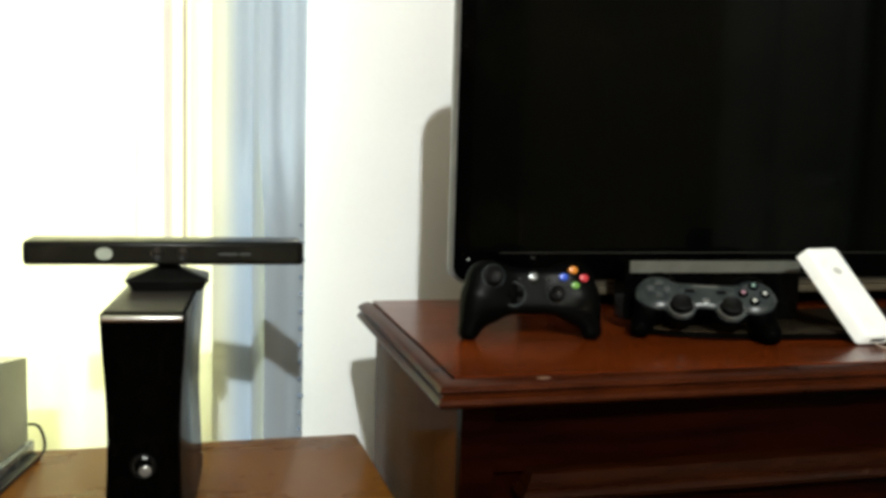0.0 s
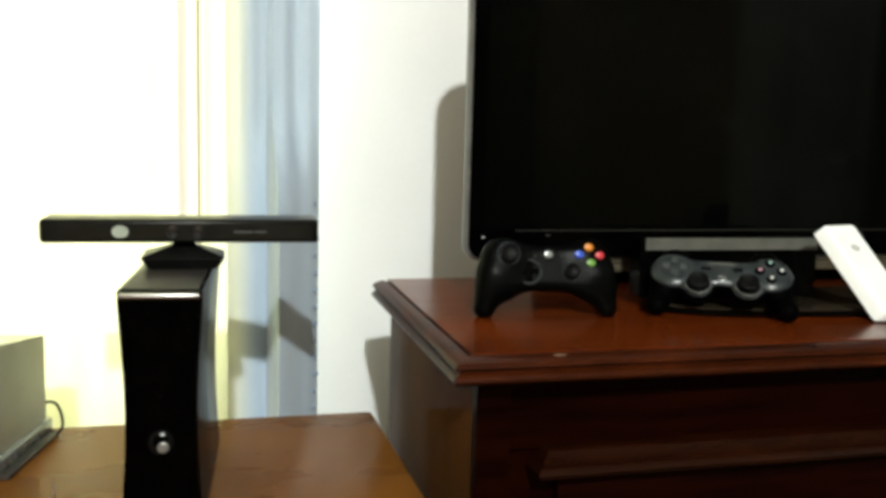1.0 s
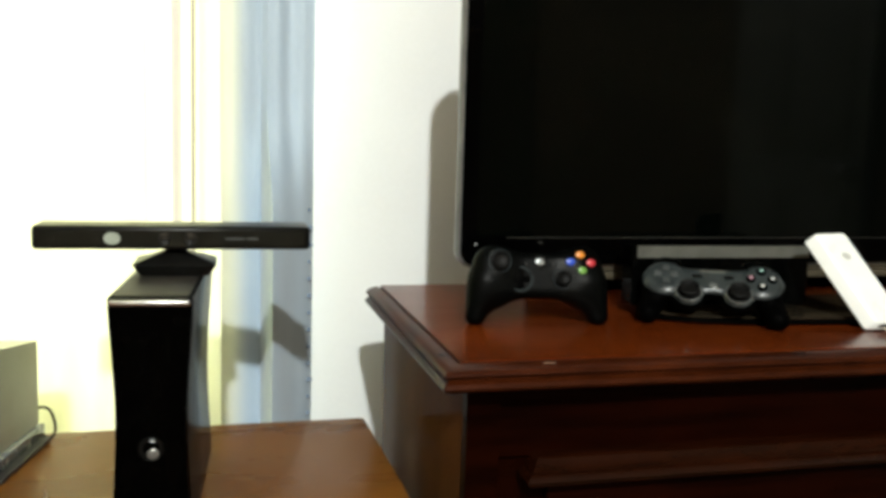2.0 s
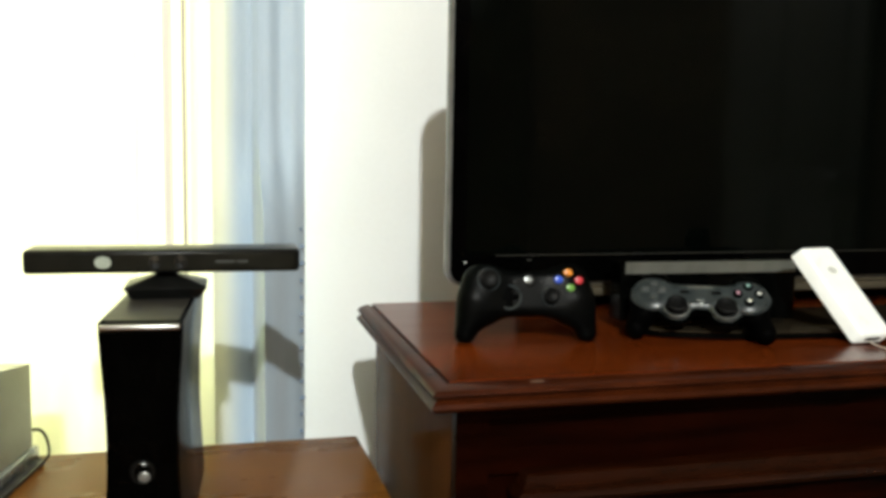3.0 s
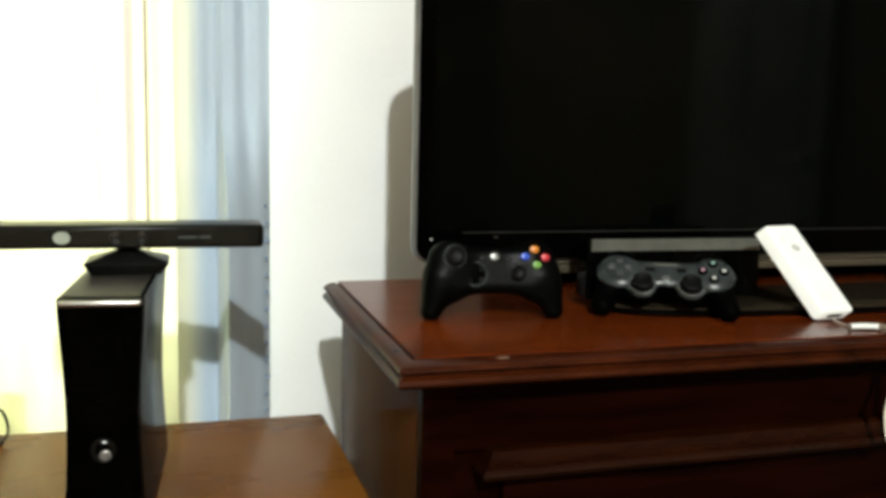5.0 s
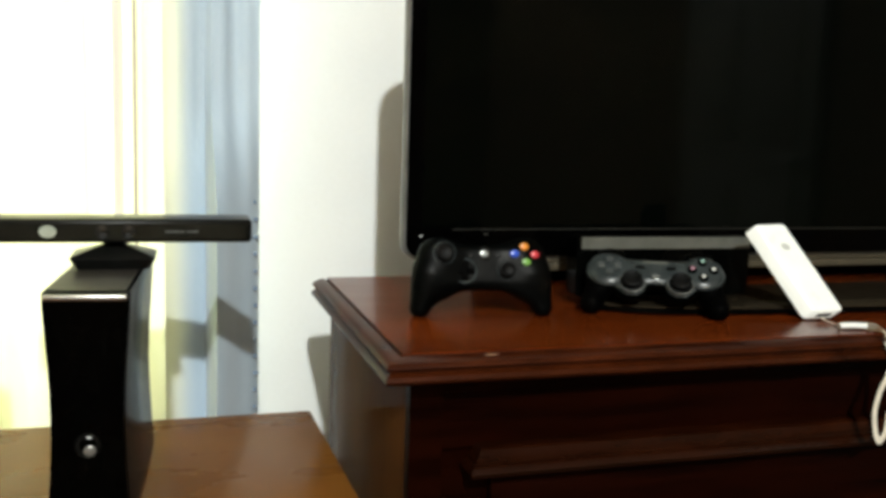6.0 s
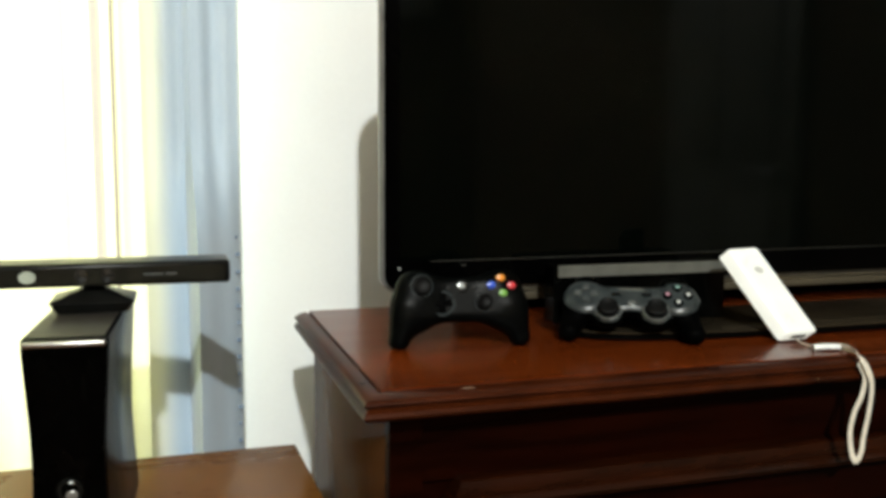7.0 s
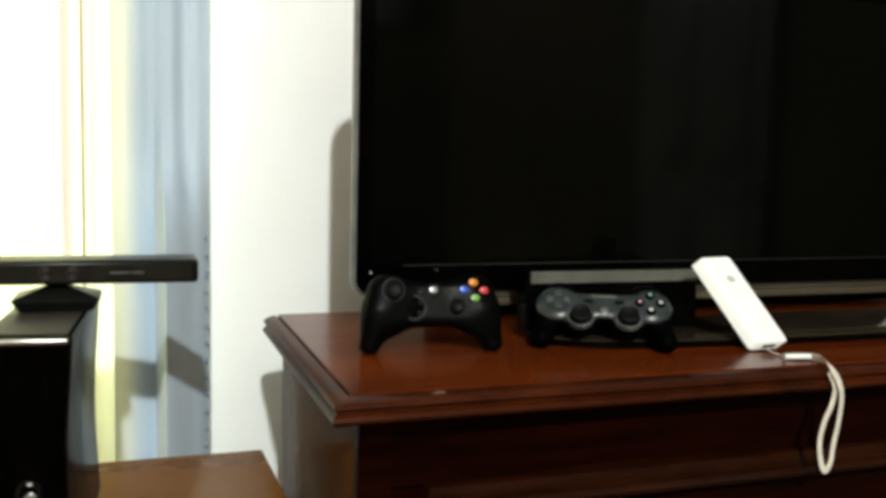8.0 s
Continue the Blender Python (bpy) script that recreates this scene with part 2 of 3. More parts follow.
def shell(field, lo, hi, h):
    """The surface where field(points) is zero, as a smooth closed mesh."""
    ax = [np.arange(a, b + h, h) for a, b in zip(lo, hi)]
    P = np.stack(np.meshgrid(*ax, indexing="ij"), -1)
    F = field(P)
    n = np.array(F.shape) - 1
    total, count = np.zeros((*n, 3)), np.zeros(n)

    def corner(A, c):
        return A[c[0]:c[0] + n[0], c[1]:c[1] + n[1], c[2]:c[2] + n[2]]

    for axis in range(3):
        for o in ((0, 0), (0, 1), (1, 0), (1, 1)):
            a = list(o)
            a.insert(axis, 0)
            b = list(a)
            b[axis] = 1
            fa, fb = corner(F, a), corner(F, b)
            cross = (fa < 0) != (fb < 0)
            t = np.where(cross, fa / np.where(cross, fa - fb, 1), 0)[..., None]
            total += np.where(cross[..., None], corner(P, a) * (1 - t) + corner(P, b) * t, 0)
            count += cross
    used = count > 0
    index = -np.ones(n, int)
    index[used] = np.arange(used.sum())
    verts = total[used] / count[used][:, None]
    faces = []
    for axis in range(3):
        u, v = [k for k in range(3) if k != axis]
        inside = F < 0
        flip = np.diff(inside.astype(int), axis=axis) != 0
        for cell in np.argwhere(flip):
            if min(cell[u], cell[v]) < 1 or cell[u] >= n[u] or cell[v] >= n[v]:
                continue
            quad = []
            for du, dv in ((1, 1), (0, 1), (0, 0), (1, 0)):
                c = cell.copy()
                c[u] -= du
                c[v] -= dv
                quad.append(int(index[tuple(c)]))
            faces.append(quad)
    bm = bmesh.new()
    made = [bm.verts.new(v) for v in verts]
    for q in faces:
        bm.faces.new([made[i] for i in q])
    return bm


def capsule(P, a, b, ra, rb):
    a, b = np.array(a), np.array(b)
    t = np.clip(((P - a) @ (b - a)) / ((b - a) @ (b - a)), 0, 1)[..., None]
    return np.linalg.norm(P - (a + t * (b - a)), axis=-1) - (ra + (rb - ra) * t[..., 0])


def blob(P, c, r):
    q = (P - np.array(c)) / np.array(r)
    return (np.linalg.norm(q, axis=-1) - 1) * min(r)


def soft_min(a, b, k):
    h = np.clip(0.5 + 0.5 * (b - a) / k, 0, 1)
    return b * (1 - h) + a * h - k * h * (1 - h)


def soft_box(P, c, half, r):
    q = np.abs(P - np.array(c)) - (np.array(half) - r)
    return np.linalg.norm(np.maximum(q, 0), axis=-1) + np.minimum(q.max(-1), 0) - r


# ---- the room ----
WEST, EAST, SOUTH, NORTH, TOP = -1.9, 2.5, -4.2, 1.47, 3.6
solid("floor", box((WEST, SOUTH, -0.1), (EAST, NORTH, 0)), FLOOR, "plain brown tiled floor of the room", "floor", "structure", False)
solid("ceiling", box((WEST, SOUTH, TOP), (EAST, NORTH, TOP + 0.1)), CEIL, "plain off-white painted ceiling", "ceiling", "structure", False)
WX0, WX1, WZ0, WZ1 = -1.25, 0.250, 0.6, 2.2
north = box((WEST - 0.1, NORTH, -0.1), (WX0, NORTH + 0.1, TOP + 0.1))
box((WX1, NORTH, -0.1), (EAST + 0.1, NORTH + 0.1, TOP + 0.1), bm=north)
box((WX0, NORTH, -0.1), (WX1, NORTH + 0.1, WZ0), bm=north)
box((WX0, NORTH, WZ1), (WX1, NORTH + 0.1, TOP + 0.1), bm=north)
solid("wall_north", north, WALL, "off-white painted wall behind the television", "wall", "structure", False)
window = tagged(new("window_1"), "bright window hidden behind the cream curtain", "window", kind="structure")
for lo, hi in (((WX0, NORTH + 0.03, WZ0), (WX1, NORTH + 0.07, WZ0 + 0.05)), ((WX0, NORTH + 0.03, WZ1 - 0.05), (WX1, NORTH + 0.07, WZ1)), ((WX0, NORTH + 0.03, WZ0 + 0.05), (WX0 + 0.05, NORTH + 0.07, WZ1 - 0.05)), ((WX1 - 0.05, NORTH + 0.03, WZ0 + 0.05), (WX1, NORTH + 0.07, WZ1 - 0.05))):
    part("window_frame", box(lo, hi, 0.003), WHITE, window)
# Unseen walls that close the room; their dark paint limits the fill light.
solid("wall_south", box((WEST - 0.1, SOUTH - 0.1, -0.1), (EAST + 0.1, SOUTH, TOP + 0.1)), ROOM, "plain dark warm wall out of view", "wall", "structure", False)
solid("wall_west", box((WEST - 0.1, SOUTH, -0.1), (WEST, NORTH, TOP + 0.1)), ROOM, "plain dark warm wall beside the window side, out of view", "wall", "structure", False)
solid("wall_east", box((EAST, SOUTH, -0.1), (EAST + 0.1, NORTH, TOP + 0.1)), ROOM, "plain dark warm wall out of view", "wall", "structure", False)


# Assumed door, out of view, added as a pale area for the screen to reflect.
door = tagged(new("door_1"), "pale panelled door out of view, added to reflect in the screen", "door", kind="structure")
part("leaf", box((EAST - 0.035, -1.58, 0.005), (EAST - 0.002, -0.70, 2.08), 0.003), DOOR, door)
for y0, z0, z1 in ((-1.46, 0.15, 0.90), (-1.08, 0.15, 0.90), (-1.46, 1.05, 1.95), (-1.08, 1.05, 1.95)):
    part("panel", box((EAST - 0.044, y0, z0), (EAST - 0.033, y0 + 0.28, z1), 0.005), DOOR, door)
part("door_handle", sweep(glide([(EAST - 0.030, -0.76, 1.0), (EAST - 0.075, -0.76, 1.0), (EAST - 0.080, -0.80, 1.0), (EAST - 0.080, -0.88, 1.0)], 5), 0.008, 0.008, (0, 0, 1)), CHROME, door, "plain metal lever")
solid("wall_board", box((1.75, SOUTH, 1.95), (2.2, SOUTH + 0.03, 3.3), 0.004), WHITE, "plain pale board on the opposite wall", "board")


# ---- curtains ----
def curtain_sheet(x0, x1, z0, z1, depth, columns, rows=30, thick=0.0025):
    """A hanging cloth with its folds; depth(x, z) is its y."""
    xs = np.linspace(x0, x1, columns)
    zs = np.linspace(z0, z1, rows)
    bm = bmesh.new()
    front = [[bm.verts.new((x, depth(x, z), z)) for x in xs] for z in zs]
    back = [[bm.verts.new((x, depth(x, z) + thick, z)) for x in xs] for z in zs]
    for j in range(rows - 1):
        for i in range(columns - 1):
            bm.faces.new((front[j][i], front[j][i + 1], front[j + 1][i + 1], front[j + 1][i]))
            bm.faces.new((back[j][i], back[j + 1][i], back[j + 1][i + 1], back[j][i + 1]))
    for j in range(rows - 1):
        bm.faces.new((front[j][0], front[j + 1][0], back[j + 1][0], back[j][0]))
        bm.faces.new((front[j][-1], back[j][-1], back[j + 1][-1], front[j + 1][-1]))
    for i in range(columns - 1):
        bm.faces.new((front[0][i], back[0][i], back[0][i + 1], front[0][i + 1]))
        bm.faces.new((front[-1][i], front[-1][i + 1], back[-1][i + 1], back[-1][i]))
    return bm


def cream_depth(x, z):
    wave = 0.010 * math.sin(x * 47 + 0.6 * math.sin(x * 13)) + 0.004 * math.sin(x * 101 + z)
    tuck = 0.010 * math.exp(-((x - 0.172) / 0.006) ** 2)
    return 1.362 + wave * (0.4 if x > 0.1 else 1) + tuck


def blue_depth(x, z):
    sway = 0.002 * math.sin(z * 5 + x * 9)
    if x < 0.262:
        y = 1.306 + 0.036 * (x - 0.204) / 0.058 + 0.002 * math.sin((x - 0.2) * 90)
    elif x < 0.271:
        y = 1.342 - 0.117 * (x - 0.262) / 0.009
    else:
        y = 1.225 + 0.118 * (x - 0.271) / 0.070 + 0.002 * math.sin((x - 0.297) * 150)
    loose = min(max((z - 0.93) / 0.20, 0.0), 1.0)
    loose = loose * loose * (3 - 2 * loose)
    ripple = 0.004 * math.sin((x - 0.204) * 75) + 0.003 * math.sin((x - 0.204) * 190 + z)
    return y + sway + (1.346 + ripple - y) * 0.90 * loose


cream = thing("curtain", Matrix.Identity(4), "pale cream light fabric curtain hanging in soft folds", "curtain")
part("cloth", curtain_sheet(-1.4, 0.2070, 0.35, TOP, cream_depth, 440), CREAM, cream)
part("hem", curtain_sheet(0.136, 0.147, 0.35, TOP, lambda x, z: 1.344 + 0.001 * math.sin(z * 7), 4), HEM, cream, "beige hem strip")
part("hem", curtain_sheet(0.1625, 0.1680, 0.35, TOP, lambda x, z: 1.340 + 0.0015 * math.sin(z * 6 + 1), 4), SEAM, cream, "narrow darker seam")
blue = thing("curtain", Matrix.Identity(4), "pale blue-grey fabric curtain with a stitched edge", "curtain")
part("cloth", curtain_sheet(0.204, 0.3405, 0.35, TOP, blue_depth, 130, 110), BLUE, blue)
for i in range(15):
    z = 0.60 + i * 0.026
    part("stitch", slab(0.0056 + 0.0014 * math.sin(i * 1.7), 0.0032, 0.004, 0.0024, 0.0005, at=(0.3325 + 0.0012 * math.sin(i * 2.1), blue_depth(0.3325, z) - 0.0024, z)), STITCH, blue, "darker blue stitched mark" if i == 0 else "")


# ---- desk ----
desk = thing("desk", pose(0, 0, 0), "brown lacquered wooden desk under the console", "desk")
part("desktop", box((-1.15, 0.42, 0.665), (0.392, 1.16, 0.693), 0.004), DESK, desk)
part("apron", box((-1.08, 0.47, 0.58), (0.33, 0.49, 0.665), 0.002), DESK, desk)
for x in (-1.08, 0.29):
    for y in (0.48, 1.09):
        part("leg", box((x, y, 0), (x + 0.05, y + 0.05, 0.665), 0.004), DESK, desk)


# ---- cabinet ----
def moulded_edge(profile, x, y, x1, y1, skew=0.0):
    """A moulding round the open side and front: a row of (outward, z), mitred at the corner."""
    rings = []
    for k in range(3):
        ring = []
        for o, z in profile:
            ring.append(((x - o + skew, y1, z), (x - o, y - o, z), (x1, y - o, z))[k])
        rings.append(ring)
    return loft(rings)


cabinet = thing("cabinet", pose(0, 0, 0), "dark red-brown mahogany cabinet with moulded top", "cabinet")
RIGHT, BACK, LEFT, NEAR = 1.75, 1.218, 0.3925, 0.745
EDGE = ((-0.040, 0.8655), (-0.0215, 0.8668), (-0.0205, 0.8632), (-0.0178, 0.8632), (-0.0165, 0.8658), (-0.0100, 0.8648), (-0.0040, 0.8622), (-0.0008, 0.8596), (0.0, 0.8575), (-0.0012, 0.8556),
        (-0.0045, 0.8540), (-0.0045, 0.8515), (-0.0020, 0.8502), (0.0002, 0.8480), (0.0010, 0.8452), (-0.0004, 0.8425), (-0.0030, 0.8410), (-0.0060, 0.8396), (-0.040, 0.8396))
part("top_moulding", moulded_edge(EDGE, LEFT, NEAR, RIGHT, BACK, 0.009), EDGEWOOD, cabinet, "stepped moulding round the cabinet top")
plank = [(LEFT + 0.0213, NEAR + 0.0213), (RIGHT, NEAR + 0.0213), (RIGHT, BACK), (LEFT + 0.0303, BACK)]
part("top", loft([[(x, y, z) for x, y in plank] for z in (0.841, 0.867)]), MAHOG, cabinet, "polished red-brown cabinet top", False)
part("side_panel", box((0.4288, 0.805, 0.05), (0.450, BACK, 0.840), 0.001, 1), MAHOG_SIDE, cabinet)
part("side_panel", box((RIGHT - 0.022, 0.805, 0.05), (RIGHT, BACK, 0.840), 0.001, 1), MAHOG_SIDE, cabinet)
part("back_panel", box((0.450, BACK - 0.012, 0.05), (RIGHT - 0.022, BACK, 0.840)), SHADEDWOOD, cabinet)
part("stile", box((0.4283, 0.789, 0.05), (0.4634, 0.805, 0.839), 0.0004, 1), SHADEDWOOD, cabinet)
part("stile", box((RIGHT - 0.036, 0.789, 0.05), (RIGHT, 0.805, 0.839), 0.0015, 2), SHADEDWOOD, cabinet)
part("rail", box((0.4634, 0.792, 0.817), (RIGHT - 0.036, 0.805, 0.839), 0.001, 1), SHADEDWOOD, cabinet)
part("frieze", box((0.4634, 0.799, 0.756), (RIGHT - 0.036, 0.812, 0.817), 0.001, 1), SHADEDWOOD, cabinet, "recessed panel under the top, shade in its colour")
LEDGE = ((-0.04, 0.7615), (-0.016, 0.7615), (-0.012, 0.7590), (-0.010, 0.7538), (-0.006, 0.7500), (-0.006, 0.7471), (-0.001, 0.7442), (0.001, 0.7394), (-0.001, 0.7350), (-0.004, 0.7336), (-0.04, 0.7336))
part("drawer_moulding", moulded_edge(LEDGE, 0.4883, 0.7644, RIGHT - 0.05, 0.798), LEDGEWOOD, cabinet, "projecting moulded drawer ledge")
part("drawer_front", box((0.520, 0.793, 0.42), (RIGHT - 0.06, 0.805, 0.7327), 0.002, 2), SHADEDWOOD, cabinet)
part("lower_front", box((0.4634, 0.808, 0.05), (RIGHT - 0.036, 0.819, 0.755)), SHADEDWOOD, cabinet)
part("plinth", box((0.435, 0.813, 0.0), (RIGHT - 0.006, BACK - 0.01, 0.05), 0.002), SHADEDWOOD, cabinet)
spot = lathe(((0.0002, 0), (0.0011, 0.0001), (0.0008, 0.0005), (0, 0.0006)), n=16)
part("worn_spot", spot, SPOT, cabinet, "pale worn spot on the polish").matrix_basis = Matrix.Translation((0.501, 0.7565, 0.8649)) @ Matrix.Diagonal((7, 1.6, 1, 1))


# ---- television ----
tv = thing("television", pose(1.023, 1.035, 0.867), "black flat-screen television with silver edge, switched off", "television")
HW, Z0, Z1 = 0.540, 0.050, 0.488
zc, hh = (Z0 + Z1) / 2, (Z1 - Z0) / 2


def tv_outline(w, h, low, high, n=6):
    """A rectangle with rounder corners at the top than at the bottom."""
    return [p for p in round_rect(w, h, high, n) if p[1] > 0] + [p for p in round_rect(w, h, low, n) if p[1] < 0]


rings = [[(x, y, zc + z) for x, z in tv_outline(HW - s, hh - s, 0.022 - s, 0.052 - s)] for y, s in ((0.004, 0.003), (0.007, 0), (0.017, 0), (0.020, 0.003))]
part("edge_trim", loft(rings), RIM, tv, "thin silver rim of the television")
rim = bmesh.new()
outer = tv_outline(HW - 0.0045, hh - 0.004, 0.018, 0.048, 5)
inner = round_rect(HW - 0.024, hh - 0.030, 0.002, cy=0.0)
rings = []
for pts, y in ((outer, 0.010), (outer, 0.001), ([(x * 0.998, z * 0.998) for x, z in outer], 0.0), (inner, 0.0), (inner, 0.004)):
    rings.append([(x, y, z + zc + (0.011 if pts is inner else 0)) for x, z in pts])
part("bezel", loft(rings, rim, caps=False), BEZEL, tv, "glossy black frame round the screen")
part("screen", box((-HW + 0.022, 0.0025, zc - hh + 0.040), (HW - 0.022, 0.009, zc + hh - 0.018)), SCREEN, tv, "dark glossy switched-off screen", False)
part("groove", box((-HW + 0.064, -0.0006, zc - hh + 0.0385), (HW - 0.055, 0.002, zc - hh + 0.0398), 0.0004, 1), GROOVE, tv, "thin line under the screen")
part("back_shell", loft([[(x * s, y, zc + z * s2) for x, z in tv_outline(HW - 0.008, hh - 0.008, 0.02, 0.048)] for y, s, s2 in ((0.018, 1, 1), (0.045, 0.97, 0.96), (0.075, 0.82, 0.8), (0.082, 0.8, 0.78))]), MATTE, tv)
part("power_light", lathe(((0.0001, 0), (0.0013, 0.0002), (0.0010, 0.0014), (0, 0.0016)), (0, -1, 0), (-0.517, 0.0006, 0.081), 12), WHITE, tv, "small pale standby light")
part("bezel_mark", slab(0.003, 0.001, 0.0006, 0.0004, 0.0002, at=(-0.431, -0.0005, 0.083)), GROOVE, tv, "tiny pale mark on the bezel")
part("neck", slab(0.07, 0.045, 0.03, 0.006, 0.001, at=(-0.11, 0.02, 0.05)), BEZEL, tv)


def foot_outline(w, d, cy, n=48):
    """A wide plate with a bowed front."""
    out = []
    for i in range(n):
        a = 2 * math.pi * i / n
        c, q = math.cos(a), math.sin(a)
        out.append((w * math.copysign(abs(c) ** 0.8, c), cy + d * math.copysign(abs(q) ** 0.8, q)))
    return out


plate = [[(x + 0.0775, y, z) for x, y in foot_outline(0.4025 - s, 0.090 - s, -0.077)] for z, s in ((0.0005, 0.003), (0.002, 0), (0.007, 0), (0.0085, 0.002))]
part("base_plate", loft(plate), PIANO, tv, "glossy black foot of the television")
glass = [[(x + 0.0775, y, z) for x, y in foot_outline(0.3975 - s, 0.085 - s, -0.077)] for z, s in ((0.006, 0), (0.0090, 0), (0.0096, 0.0008))]
part("foot_glass", loft(glass), FOOTGLASS, tv, "brown-tinted glossy glass plate")
# Added dark board: stands in for the deep shade seen under the television.
part("rear_shade_board", box((-0.40, 0.120, 0.0005), (0.44, 0.140, 0.060), 0.004), BEZEL, tv, "dark board added behind the stand in place of shade")
part("lower_lip", box((-HW + 0.03, 0.006, 0.0335), (HW - 0.03, 0.022, 0.0435), 0.0012), LIP, tv, "bronze-coloured lower lip of the television")
part("lip_rail", box((-HW + 0.03, 0.009, 0.0445), (HW - 0.03, 0.022, 0.0495), 0.001), LIP, tv)


# ---- black player with a silver strip, on the television's foot ----
player = thing("media_player", pose(0.810, 0.962, 0.8765, 0, 0, -2), "slim upright black media player with silver strip", "player")
part("case", slab(0.122, 0.0375, 0.032, 0.003, 0.001, at=(0, 0, 0.040)), PIANO, player)
part("strip", slab(0.1185, 0.0074, 0.003, 0.0008, 0.0004, at=(0.002, -0.002, 0.0702)), SILVER, player, "pale silver strip along the top")
part("foot", box((-0.11, 0.003, 0.0), (0.11, 0.029, 0.004), 0.001, 1), RUBBER, player)


# ---- console ----
console = thing("game_console", pose(0.1250, 0.806, 0.693, 0, 0, -5.2), "glossy black upright game console with chrome top edge", "game console")


def console_half(z):
    s = z / 0.23
    return 0.0388 - 0.0052 * math.sin(math.pi * min(max((s - 0.02) / 0.96, 0), 1)) ** 1.3 - 0.001 * (1 - s)


rings = []
for z in (0.0, 0.0015, 0.006, 0.02, 0.045, 0.07, 0.095, 0.115, 0.14, 0.165, 0.19, 0.208, 0.22, 0.2305, 0.233, 0.234):
    w = console_half(z) - (0.0025 if z in (0.0, 0.234) else 0.0008 if z in (0.0015, 0.233) else 0)
    rings.append([(x, y + 0.127, z) for x, y in round_rect(w, 0.124 - (0.0035 if z in (0.0, 0.234) else 0), 0.004, 4)])
part("body", loft(rings), SIDEBLACK, console)
rings = []
for z in (0.004, 0.02, 0.045, 0.07, 0.095, 0.115, 0.14, 0.165, 0.19, 0.208, 0.2235):
    w = console_half(z) - 0.0012
    rings.append([(x, y, z) for x, y in round_rect(w, 0.003, 0.0012, 3, cy=0.002)])
part("front_panel", loft(rings), FRONT, console, "black front panel")
part("chrome_edge", box((-0.0368, -0.0018, 0.2262), (0.0368, 0.006, 0.2318), 0.0020, 3), CHROME, console, "bright chrome strip on the top front edge")
button = part("power_button", lathe(((0.0001, 0), (0.0118, 0), (0.0122, 0.0012), (0.0105, 0.0022), (0.0098, 0.0016), (0.004, 0.0022), (0, 0.0024)), (0, -1, 0), (0.0005, -0.0008, 0.091), 32), PIANO, console, "round chrome-rimmed power button")
ring = part("button_rim", lathe(((0.0104, 0.0018), (0.0112, 0.0030), (0.0118, 0.0024), (0.0122, 0.0010), (0.0110, 0.0006)), (0, -1, 0), (0.0005, -0.0008, 0.091), 32), SATIN, button)
part("button_mark", lathe(((0.0058, 0.0010), (0.0056, 0.0020), (0.0040, 0.0030), (0.0020, 0.0034), (0, 0.0035)), (0, -1, 0), (0.0022, -0.0008, 0.0860), 20), BRIGHT, button, "bright silvery dome")
# Pale sliver modelled in place of a highlight on the button.
part("button_glint", lathe(((0.0030, 0), (0.0028, 0.0008), (0.0014, 0.0011), (0, 0.0012)), (0.1, -1, 0.3), (0.0020, -0.0024, 0.0985), 14, 0.5), SILVER_DARK, button)
part("front_lettering", box((0.0145, -0.0013, 0.172), (0.0175, -0.0006, 0.200)), PIANO, console, "faint grey upright lettering bar", False)
part("tray_slot", box((-0.0285, -0.0016, 0.120), (-0.0275, -0.0004, 0.205)), FRONT, console, "", False)
part("top_panel", slab(0.0345, 0.118, 0.0012, 0.003, 0.0004, "xy", (0, 0.1275, 0.2336)), TOPGREY, console, "dark grey top panel")
for x in (-0.02, 0.02):
    for y in (0.03, 0.22):
        part("foot", box((x - 0.006, y - 0.006, -0.0004), (x + 0.006, y + 0.006, 0.001)), RUBBER, console)


# ---- camera sensor bar on the console ----
sensor = thing("sensor_bar", pose(0.1465, 0.962, 0.9280, 0, 0, -2), "black camera sensor bar on a pivoting foot", "sensor")
rings = []
for z, w, d in ((0.0, 0.0350, 0.031), (0.0010, 0.0362, 0.033), (0.0110, 0.0425, 0.037), (0.0126, 0.0418, 0.036), (0.0230, 0.0120, 0.012), (0.0270, 0.0068, 0.007)):
    rings.append([(x, y, z) for x, y in round_rect(w, d, 0.006, 4)])
part("foot", loft(rings), SATIN, sensor)
part("neck", lathe(((0.0070, 0.024), (0.0062, 0.027), (0.0068, 0.036)), n=24), SATIN, sensor)
rings = []
for x, s in ((-0.1415, 0.75), (-0.1405, 0.9), (-0.138, 1.0), (0.138, 1.0), (0.1405, 0.9), (0.1415, 0.75)):
    rings.append([(x, y * (0.5 + s / 2), 0.0396 + z * s) for y, z in round_rect(0.0275, 0.0126, 0.005, 5)])
bar = part("bar", loft(rings), SATIN, sensor, "long rounded black housing")
part("front_glass", slab(0.136, 0.0088, 0.002, 0.003, 0.0006, at=(0, -0.0290, 0.0389)), BARGLASS, bar, "glossy dark front window")
part("sticker", lathe(((0.0001, 0), (0.0084, 0), (0.0083, 0.0005), (0, 0.0006)), (0, -1, 0), (-0.0625, -0.0290, 0.0392), 24, 0.78), DOT, bar, "round pale grey sticker")
for x in (-0.010, 0.016):
    part("lens", lathe(((0.0068, 0), (0.0070, 0.0008), (0.0058, 0.0010), (0.0052, 0.0003), (0.002, 0.0009), (0, 0.0010)), (0, -1, 0), (x, -0.0290, 0.0392), 24), LENS, bar, "round camera lens")
